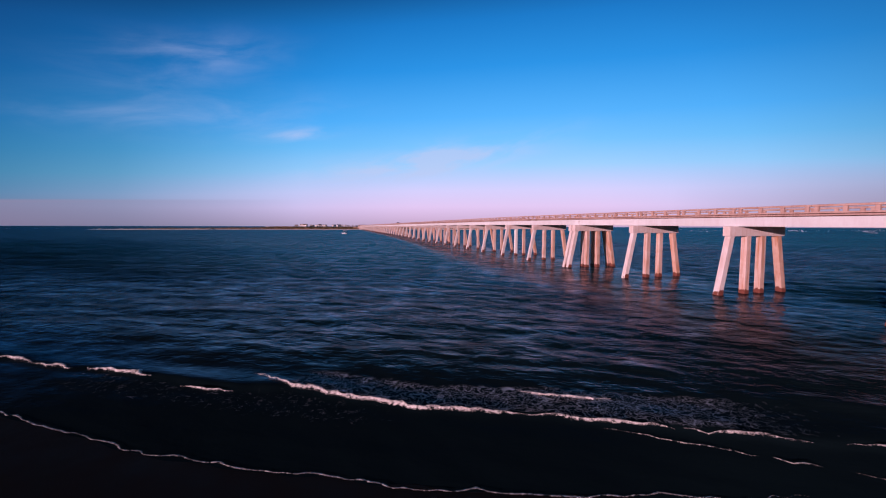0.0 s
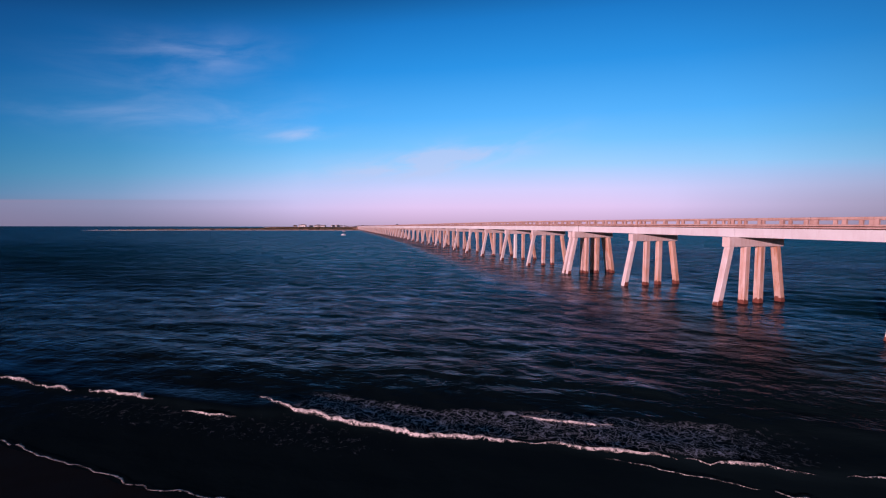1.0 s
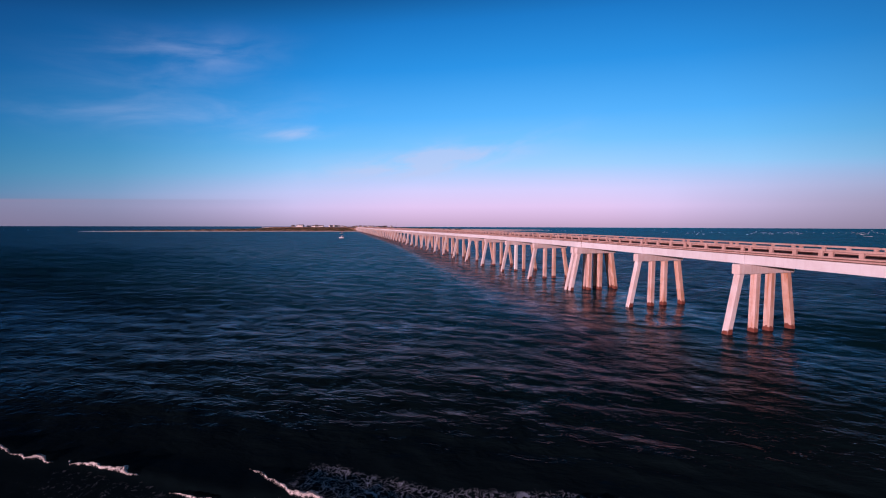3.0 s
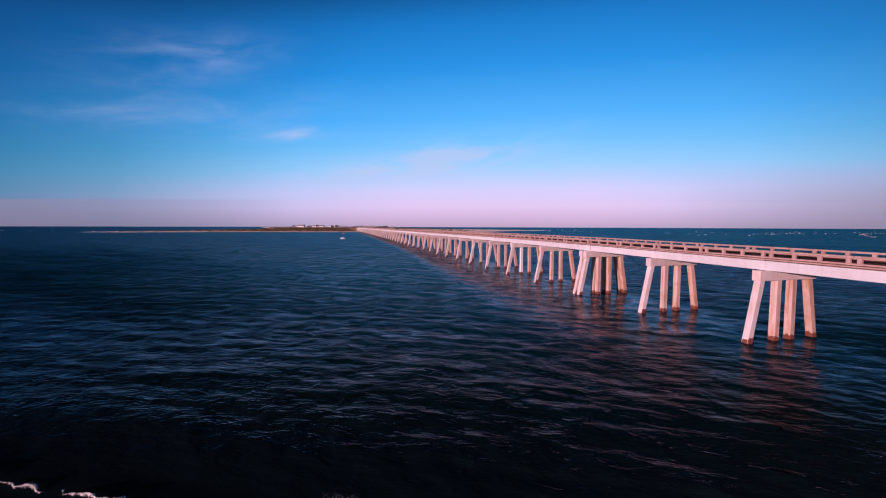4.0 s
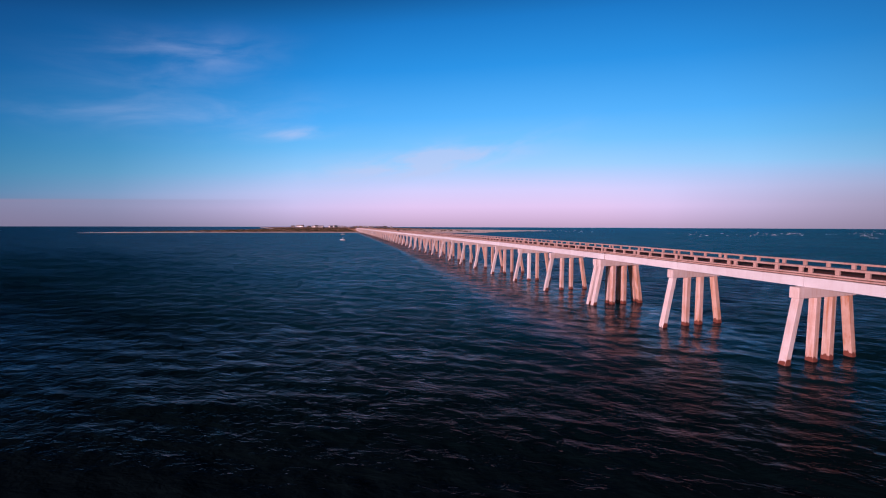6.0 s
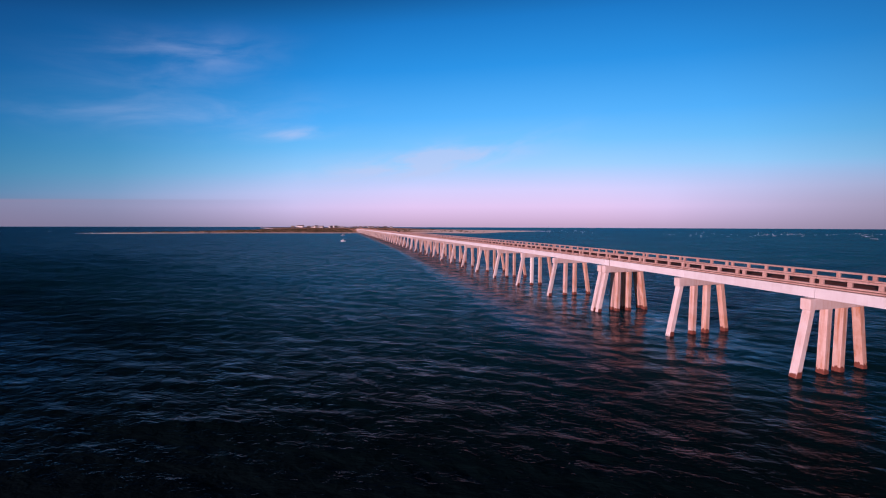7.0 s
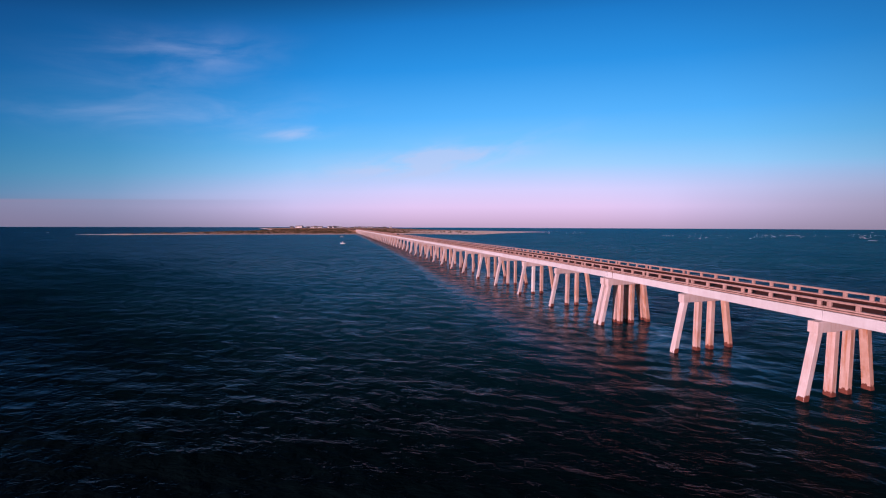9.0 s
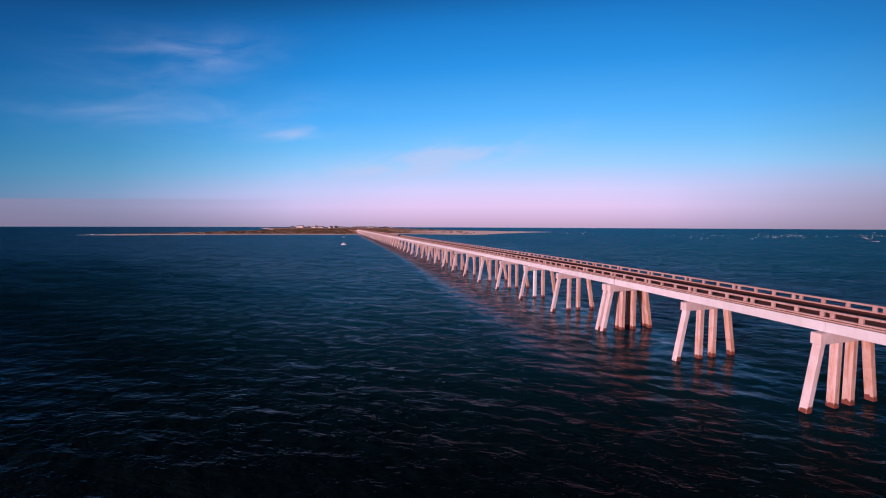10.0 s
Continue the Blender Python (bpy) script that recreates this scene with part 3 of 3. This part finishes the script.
def build_bridge():
    bridge = new("bridge")
    tagged(bridge, "long low concrete trestle road bridge on four-pile bents over the sea", "bridge")
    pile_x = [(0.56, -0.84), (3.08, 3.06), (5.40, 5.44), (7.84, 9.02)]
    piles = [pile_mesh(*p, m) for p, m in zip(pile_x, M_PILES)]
    crust = [growth_mesh(*p, 11 + i) for i, p in enumerate(pile_x)]
    # a cap with chamfered lower edges
    bm = bmesh.new()
    add_box(bm, (0.0, -BAY / 2 - CAP_W / 2, TOP - CAP_D), (8.60, -BAY / 2 + CAP_W / 2, TOP), 0.04)
    cap = mesh_of("bent_cap", bm, M_CAP)
    for y in bents:
        c = child("bent_cap", cap, bridge, Matrix.Translation((0, y, rise(y))))
        for j, ((tx, fx), me, cr) in enumerate(zip(pile_x, piles, crust)):
            p = child("column", me, bridge, Matrix.Translation((tx, y - BAY / 2, rise(y))))
            if j == 1 and y == bents[8]:
                # one pile with a newer, whiter jacket
                p.data = me.copy()
                p.data.materials[0] = M_HOUSE
                p["label"] = "pile with a clean white jacket"
            child("growth", cr, p, Matrix.Translation((0, 0, -rise(y))), label="rust-brown barnacle and weed crust at the waterline")
    joint = box_mesh("expansion_joint", (DECK_L - 0.012, -0.04, TOP + 0.02), (DECK_L + 0.05, 0.04, 9.06), M_DARK_BROWN, 0.0)
    # spans: between bents; the twin bents share a short closing piece
    spans = list(zip(bents, bents[1:]))
    length_meshes = {}
    for i, (y0, y1) in enumerate(spans):
        ln = round(y1 - y0, 2)
        if ln not in length_meshes:
            g = 0.015
            d = {}
            # edge girder: a deep face with a bevelled top and bottom, and a narrow neck that carries the slab
            bm = bmesh.new()
            add_box(bm, (0, g, TOP + 0.004), (0.42, ln - g, FASCIA_TOP), 0.025)
            d["edge"] = mesh_of("edge_girder", bm, M_GIRDER)
            bm = bmesh.new()
            add_box(bm, (-0.28, g, TOP + 0.004), (0.28, ln - g, TOP + 0.22), 0.02)
            add_box(bm, (-0.10, g, TOP + 0.22), (0.10, ln - g, 8.904), 0.0)
            d["neck"] = box_mesh("bearing_strip", (0.34, g, FASCIA_TOP - 0.01), (0.41, ln - g, 8.904), M_DARK_BROWN, 0.0)
            d["inner"] = mesh_of("inner_girder", bm, M_PILE)
            d["slab"] = box_mesh("deck_slab", (DECK_L + 0.01, g, 8.90), (DECK_R - 0.01, ln - g, 9.06), M_RAIL, 0.02)
            d["road"] = box_mesh("road_surface", (DECK_L + 0.60, 0, 9.064), (DECK_R - 0.60, ln, 9.11), M_ASPHALT, 0.0)
            # curb: raised on a low plinth, so that a slot runs under its edge
            bm = bmesh.new()
            add_box(bm, (0, g, 9.12), (0.46, ln - g, 9.29), 0.03)
            d["curb"] = mesh_of("curb", bm, M_RAIL)
            d["plinth"] = box_mesh("plinth", (0.32, g, 9.064), (0.42, ln - g, 9.13), M_DARK_BROWN, 0.0)
            length_meshes[ln] = d
        d = length_meshes[ln]
        at = on_deck(y0 - BAY / 2, ln)
        slab = child("deck_slab", d["slab"], bridge, at)
        child("road_surface", d["road"], slab, label="dark worn asphalt")
        for m in (Matrix.Translation((DECK_L, 0, 0)), pose(DECK_R, ln, 0, 0, 0, 180)):
            child("edge_girder", d["edge"], slab, m, "smooth pale concrete")
            child("bearing_strip", d["neck"], slab, m, "dark brown strip in the slot above the girder")
            child("plinth", d["plinth"], slab, m, "dark brown plinth in the slot under the curb")
        if ln < 5:
            child("expansion_joint", joint, slab, label="dark rust-stained open joint between two decks")
        for gx in (3.75, 6.70):
            child("inner_girder", d["inner"], slab, Matrix.Translation((gx, 0, 0)))
        child("curb", d["curb"], slab, Matrix.Translation((DECK_L + 0.02, 0, 0)))
        child("curb", d["curb"], slab, pose(DECK_R - 0.02, ln, 0, 0, 0, 180))
    # railing: concrete beams of half a span on four posts each
    ys = []
    for i, (y0, y1) in enumerate(spans):
        if y1 - y0 < 5:
            continue
        s, e = y0 - BAY / 2, y1 - BAY / 2
        if i > 0 and spans[i - 1][1] - spans[i - 1][0] < 5:
            s -= TWIN / 2
        if i + 1 < len(spans) and spans[i + 1][1] - spans[i + 1][0] < 5:
            e += TWIN / 2
        half = (e - s) / 2
        ys += [(s, half), (s + half, half)]
    bm = bmesh.new()
    add_box(bm, (-0.13, -0.17, 9.28), (0.13, 0.17, 9.76), 0.02)
    post = mesh_of("rail_post", bm, M_RAIL)
    beams = {}
    far_bm = bmesh.new()
    for k, (s, ln) in enumerate(ys):
        key = round(ln, 2)
        if key not in beams:
            bm = bmesh.new()
            add_box(bm, (-0.16, 0.02, 9.75), (0.16, key - 0.02, 9.97), 0.04)
            beams[key] = mesh_of("rail_beam", bm, M_RAIL)
        for x in (DECK_L + 0.24, DECK_R - 0.24):
            beam = child("rail_beam", beams[key], bridge, Matrix.Translation((x, 0, 0)) @ on_deck(s, ln))
            step = (ln - 0.8) / 3
            for j in range(4):
                if k < 37:
                    child("rail_post", post, beam, Matrix.Translation((0, 0.4 + j * step, 0)))
                else:
                    add_box(far_bm, (x - 0.13, s + 0.4 + j * step - 0.17, 9.28 + rise(s)), (x + 0.13, s + 0.4 + j * step + 0.17, 9.76 + rise(s)))
    tagged(child("rail_posts_beyond", mesh_of("rail_posts_beyond", far_bm, M_RAIL), bridge), kind="stuff")
    return bridge


build_bridge()

# ---------------------------------------------------------------- far shore
SHORE = [(-505, 800), (-440, 776), (-340, 790), (-150, 790), (-30, 775), (56, 830), (146, 785), (235, 730), (300, 790), (385, 890),
         (520, 985), (630, 1075), (540, 1200), (420, 1700), (360, 3000), (-600, 3000), (-320, 1700), (-380, 1180), (-430, 930), (-470, 850)]


def shore_distance(x, y):
    """Signed distance to the outline of the far island, positive inside."""
    best = np.full(x.shape, 1e9)
    inside = np.zeros(x.shape, bool)
    for (ax, ay), (bx, by) in zip(SHORE, SHORE[1:] + SHORE[:1]):
        dx, dy = bx - ax, by - ay
        t = np.clip(((x - ax) * dx + (y - ay) * dy) / (dx * dx + dy * dy), 0, 1)
        best = np.minimum(best, np.hypot(x - ax - t * dx, y - ay - t * dy))
        cross = ((ay > y) != (by > y)) & (x < dx * (y - ay) / (dy if dy else 1e-9) + ax)
        inside ^= cross
    return np.where(inside, best, -best)


def land_height(x, y):
    d = shore_distance(x, y) + 9 * np.sin(x * 0.021) * np.cos(y * 0.013) + 4 * np.sin(x * 0.077 + y * 0.05)
    h = np.clip(d * 0.03, -1.5, 1.0) + 1.1 * soft(d, 30, 160) * (0.55 + 0.3 * np.sin(x * 0.031 + y * 0.012) + 0.25 * np.sin(x * 0.09 - y * 0.043))
    return h, d


def build_island():
    xs = np.arange(-860, 720, 9.0)
    ys = np.concatenate([np.arange(690, 1500, 9.0), np.arange(1500, 3400, 40.0)])
    Y, X = np.meshgrid(ys, xs, indexing="ij")
    h, d = land_height(X, Y)
    me = sheet("island_ground", np.stack([X, Y, h], -1).reshape(-1, 3), grid_faces(len(ys), len(xs)), M_LAND)
    point_attribute(me, "bare", soft(X, 90, 240) * (1 - soft(Y, 1150, 1450)) * 0.95)
    tagged(new("island_ground", me), "low sandy barrier island with brown grass and scrub", "island", kind="structure")
    # scrub: uneven clumps
    r = random.Random(5)
    bm = bmesh.new()
    n = 0
    while n < 900:
        x, y = r.uniform(-520, 330), 790 + r.random() ** 1.6 * 900
        hh, dd = land_height(np.array([x]), np.array([y]))
        if dd[0] < 35 or abs(x - CX) < 14 or (x > 120 and r.random() < 0.8):
            continue
        n += 1
        s = r.uniform(0.8, 2.2) * (1.5 if y > 1300 else 1)
        for _ in range(3):
            m = Matrix.Translation((x + r.uniform(-s, s) * 1.5, y + r.uniform(-s, s), hh[0] + s * 0.2)) @ Matrix.Diagonal((s * r.uniform(0.8, 1.8), s, s * r.uniform(0.4, 0.8), 1))
            made = bmesh.ops.create_icosphere(bm, subdivisions=1, radius=1.0, matrix=m)
            for v in made["verts"]:
                v.co += Vector((r.uniform(-0.3, 0.3), r.uniform(-0.3, 0.3), r.uniform(-0.25, 0.25))) * s
    tagged(new("scrub", mesh_of("scrub", bm, M_SHRUB)), "low brown-green salt scrub on the island", "scrub", kind="stuff")


build_island()


def build_road():
    bm = bmesh.new()
    add_box(bm, (CX - 5.2, 1000, 0.0), (CX + 5.2, 2400, 3.2), 0.0)
    for v in bm.verts:
        if v.co.z < 1:
            v.co.x += math.copysign(7.0, v.co.x - CX)
    ramp = mesh_of("road_embankment", bm, M_LAND)
    tagged(new("road_embankment", ramp), "grassy road embankment beyond the bridge end", "embankment", kind="structure")
    bm = bmesh.new()
    z0, z1 = 8.38, 3.25
    a = [bm.verts.new(p) for p in ((CX - 3.7, bents[-1] - 1.0, z0), (CX + 3.7, bents[-1] - 1.0, z0), (CX + 3.7, bents[-1] + 190, z1), (CX - 3.7, bents[-1] + 190, z1))]
    b = [bm.verts.new((v.co.x * 1.0, v.co.y, 0.2)) for v in a]
    bm.faces.new(a)
    for i in range(4):
        j = (i + 1) % 4
        bm.faces.new((a[i], b[i], b[j], a[j]))
    bmesh.ops.recalc_face_normals(bm, faces=bm.faces)
    tagged(new("road_approach", mesh_of("road_approach", bm, M_RAIL)), "concrete approach ramp carrying the road onto the island", "road", kind="structure")
    me = box_mesh("road", (CX - 3.6, bents[-1] + 180, 3.20), (CX + 3.6, 2400, 3.27), M_ASPHALT, 0.0)
    tagged(new("road", me), "straight asphalt road across the island", "road", kind="structure")


build_road()


def build_house(x, y, w, d, storeys, pale, turn, seed):
    """A beach house on posts: raised box, gable roof, window bands, deck."""
    r = random.Random(seed)
    z = float(land_height(np.array([float(x)]), np.array([float(y)]))[0][0])
    house = new("beach_house")
    house.matrix_basis = pose(x, y, z - 0.2, 0, 0, turn)
    tagged(house, ("white" if pale else "tan") + " wooden beach house raised on posts with a gable roof", "house", group="beach houses")
    wall = M_HOUSE if pale else M_HOUSE_TAN
    lift, hh = 2.8, storeys * 3.0
    child("wall", box_mesh("wall", (-w / 2, -d / 2, lift), (w / 2, d / 2, lift + hh), wall, 0.05), house)
    bm = bmesh.new()
    o, rise = 0.6, d * 0.28
    top = lift + hh
    pts = [(-w / 2 - o, -d / 2 - o, top - 0.1), (w / 2 + o, -d / 2 - o, top - 0.1), (w / 2 + o, d / 2 + o, top - 0.1), (-w / 2 - o, d / 2 + o, top - 0.1),
           (-w / 2 - o, 0, top + rise), (w / 2 + o, 0, top + rise)]
    v = [bm.verts.new(p) for p in pts]
    for f in ((0, 1, 5, 4), (2, 3, 4, 5), (0, 4, 3), (1, 2, 5), (3, 2, 1, 0)):
        bm.faces.new([v[i] for i in f])
    child("roof", mesh_of("roof", bm, M_ROOF), house)
    post = box_mesh("post", (-0.18, -0.18, -0.6), (0.18, 0.18, lift + 0.02), M_WOOD, 0.0)
    for px in (-w / 2 + 0.3, 0, w / 2 - 0.3):
        for py in (-d / 2 + 0.3, d / 2 - 0.3):
            child("post", post, house, Matrix.Translation((px, py, 0)))
    win = box_mesh("window", (-0.7, -0.06, -0.7), (0.7, 0.06, 0.7), M_GLASS, 0.0)
    for s in range(storeys):
        for k in range(max(2, int(w / 3.2))):
            wx = -w / 2 + (k + 0.5) * w / max(2, int(w / 3.2))
            child("window", win, house, Matrix.Translation((wx, -d / 2 - 0.03, lift + 1.6 + s * 3.0)))
    child("deck", box_mesh("deck", (-w / 2, -d / 2 - 2.2, lift - 0.05), (w / 2, -d / 2 - 0.01, lift + 0.12), M_WOOD, 0.0), house)


rr = random.Random(21)
hx = -322.0
while hx < -45:
    w = rr.uniform(17, 32)
    if rr.random() < 0.95:
        build_house(hx, rr.uniform(2380, 2620), w, rr.uniform(13, 18), rr.choice((2, 3, 3)), rr.random() < 0.8, rr.uniform(-30, 30), int(hx * 7) & 255)
    hx += w + rr.uniform(1, 9)
hx = -40.0
while hx < 92:
    w = rr.uniform(10, 18)
    build_house(hx, rr.uniform(2650, 2850), w, rr.uniform(10, 14), rr.choice((1, 2, 2)), rr.random() < 0.8, rr.uniform(-30, 30), int(hx * 3) & 255)
    hx += w + rr.uniform(3, 14)
hx = 98.0
while hx < 330:
    w = rr.uniform(14, 26)
    build_house(hx, rr.uniform(2500, 2750), w, rr.uniform(12, 16), rr.choice((1, 2, 2)), rr.random() < 0.7, rr.uniform(-30, 30), int(hx * 5) & 255)
    hx += w + rr.uniform(2, 12)


def build_pole(x, y, h):
    z = float(land_height(np.array([float(x)]), np.array([float(y)]))[0][0])
    bm = bmesh.new()
    bmesh.ops.create_cone(bm, cap_ends=True, segments=8, radius1=0.22, radius2=0.14, depth=h + 0.6, matrix=Matrix.Translation((0, 0, h / 2 - 0.3)))
    p = new("utility_pole")
    p.matrix_basis = Matrix.Translation((x, y, z))
    tagged(p, "weathered wooden utility pole beside the island road", "utility pole", group="poles along the road")
    child("pole", mesh_of("pole", bm, M_WOOD), p)
    child("crossarm", box_mesh("crossarm", (-1.2, -0.08, h - 0.9), (1.2, 0.08, h - 0.7), M_WOOD, 0.0), p)


for k in range(8):
    build_pole(CX + 16, 1090 + k * 60, 11)
for px_, py_ in ((225, 2350), (305, 2350)):
    build_pole(px_, py_, 26)


def vehicle_parts(body_mat):
    bm = bmesh.new()
    add_box(bm, (-0.92, -2.3, 0.35), (0.92, 2.3, 0.98), 0.14)
    body = mesh_of("body", bm, body_mat)
    bm = bmesh.new()
    add_box(bm, (-0.80, -1.5, 0.96), (0.80, 1.1, 1.65), 0.0)
    for v in bm.verts:
        if v.co.z > 1.3:
            v.co.x *= 0.86
            v.co.y = v.co.y * 0.78 - 0.1
    cabin = mesh_of("cabin", bm, M_GLASS)
    bm = bmesh.new()
    bmesh.ops.create_cone(bm, cap_ends=True, segments=16, radius1=0.36, radius2=0.36, depth=0.24, matrix=Matrix.Rotation(radians(90), 4, "Y"))
    return body, cabin, mesh_of("wheel", bm, M_TYRE)


CAR_DARK, CAR_WHITE = vehicle_parts(M_DARK), vehicle_parts(M_BOAT)


def build_car(x, y, z, turn, kit, label, group=""):
    car = new("car")
    car.matrix_basis = pose(x, y, z, 0, 0, turn)
    tagged(car, label, "car", group)
    body, cabin, wheel = kit
    child("body", body, car)
    child("cabin", cabin, car)
    for wx in (-0.82, 0.82):
        for wy in (-1.45, 1.45):
            child("wheel", wheel, car, Matrix.Translation((wx, wy, 0.36)))


build_car(CX - 1.7, 290.0, 9.12 + rise(290.0), 0, CAR_DARK, "dark car on the asphalt deck of the bridge")
for bx, by, kit, nm in ((-472, 798, CAR_WHITE, "white"), (-437, 796, CAR_WHITE, "white"), (-402, 800, CAR_DARK, "dark"), (-384, 800, CAR_WHITE, "white"), (-288, 806, CAR_DARK, "dark"), (-294, 804, CAR_WHITE, "white"), (-201, 806, CAR_WHITE, "white")):
    bz = float(land_height(np.array([float(bx)]), np.array([float(by)]))[0][0])
    build_car(bx, by, bz, 80, kit, nm + " vehicle parked on the island beach", "vehicles on the beach")


def build_boat(x, y, turn, long, label):
    boat = new("motor_boat")
    boat.matrix_basis = pose(x, y, 0.05, 0, 0, turn)
    tagged(boat, label, "boat", "boats on the sound")
    bm = bmesh.new()
    rows = []
    for t, half in ((-0.5, 0.42), (-0.2, 0.5), (0.2, 0.44), (0.42, 0.18), (0.5, 0.02)):
        y_ = t * long
        hb = half * long * 0.36
        keel = -0.25 + max(0, t - 0.2) * 1.2
        sheer = 0.75 + max(0, t) * 0.7
        rows.append([bm.verts.new(p) for p in ((-hb, y_, sheer), (-hb * 0.8, y_, keel + 0.25), (0, y_, keel), (hb * 0.8, y_, keel + 0.25), (hb, y_, sheer))])
    for r0, r1 in zip(rows, rows[1:]):
        for i in range(4):
            bm.faces.new((r0[i], r0[i + 1], r1[i + 1], r1[i]))
        bm.faces.new((r0[4], r0[0], r1[0], r1[4]))
    bm.faces.new(rows[0])
    bmesh.ops.recalc_face_normals(bm, faces=bm.faces)
    child("hull", mesh_of("hull", bm, M_BOAT), boat)
    child("console", box_mesh("console", (-0.5, -0.2 * long * 0.5, 0.7), (0.5, 0.5, 1.7), M_BOAT, 0.06), boat)
    child("roof", box_mesh("roof", (-0.9, -0.22 * long, 2.3), (0.9, 0.1 * long, 2.4), M_BOAT, 0.02), boat)
    leg = box_mesh("roof_post", (-0.04, -0.04, 0.7), (0.04, 0.04, 2.32), M_DARK, 0.0)
    for lx in (-0.75, 0.75):
        for ly in (-0.18 * long, 0.06 * long):
            child("roof_post", leg, boat, Matrix.Translation((lx, ly, 0)))
    child("outboard", box_mesh("outboard", (-0.25, -0.56 * long, 0.0), (0.25, -0.49 * long, 1.2), M_DARK, 0.06), boat)


build_boat(-40.6, 348, 78, 4.6, "small white motor boat with a roof at rest on the water")
build_boat(-38.0, 582, -70, 6.5, "white motor boat with a roof far out on the water")


def build_whitecaps():
    """Breaking crests over the outer sand bar, each a rough little ridge."""
    r = np.random.default_rng(31)
    verts, faces, thick = [], [], []
    base = 0
    for i in range(300):
        far = r.normal(770, 80) if r.random() < 0.7 else r.uniform(480, 1350)
        side = r.uniform(0.46, 1.27)
        spit = i % 9 == 0          # surf off the end of the sand spit
        if spit:
            far, side = 12260 / r.uniform(9.0, 13.5), r.uniform(0.24, 0.40)
        cx = -45 + far * (0.266 + 0.964 * side)
        cy = -26 + far * (0.964 - 0.266 * side)
        if i % 30 == 7:            # a thin line of surf far out in the north-west
            spit, cx, cy = True, -726 + r.uniform(-60, 60), 1045 + r.uniform(-14, 14)
        if not spit and r.random() > (0.25 + 0.75 * soft(side, 0.48, 0.75)) * (0.35 + 0.65 * (math.sin(side * 23) > -0.1)):
            continue
        ln, hh = r.uniform(1.2, 4.0) * (2.6 if r.random() < 0.12 else 1), r.uniform(0.25, 0.65)
        turn = -0.75 + r.normal(0, 0.2)
        nu, nv = 10, 5
        k, q = np.meshgrid(np.linspace(-1, 1, nu), np.linspace(-1, 1, nv), indexing="ij")
        dome = np.clip(1 - q ** 2, 0, 1) * (1 - k ** 2).clip(0) ** 0.5
        lx = k * ln / 2
        ly = q * 0.45 + 0.4 * np.sin(k * 3 + i)
        z = -0.1 + dome * hh * (0.6 + 0.6 * r.random(k.shape))
        x = cx + lx * math.cos(turn) - ly * math.sin(turn)
        y = cy + lx * math.sin(turn) + ly * math.cos(turn)
        verts.append(np.stack([x, y, z], -1).reshape(-1, 3))
        faces.append(grid_faces(nu, nv)[:, ::-1] + base)
        thick.append((2.6 + 0.8 * dome).ravel())
        base += nu * nv
    me = sheet("whitecaps", np.concatenate(verts), np.concatenate(faces), M_FOAM)
    point_attribute(me, "thick", np.concatenate(thick))
    tagged(new("whitecaps", me), "scattered white breaking crests over an outer sand bar", "whitecaps", kind="stuff")


build_whitecaps()
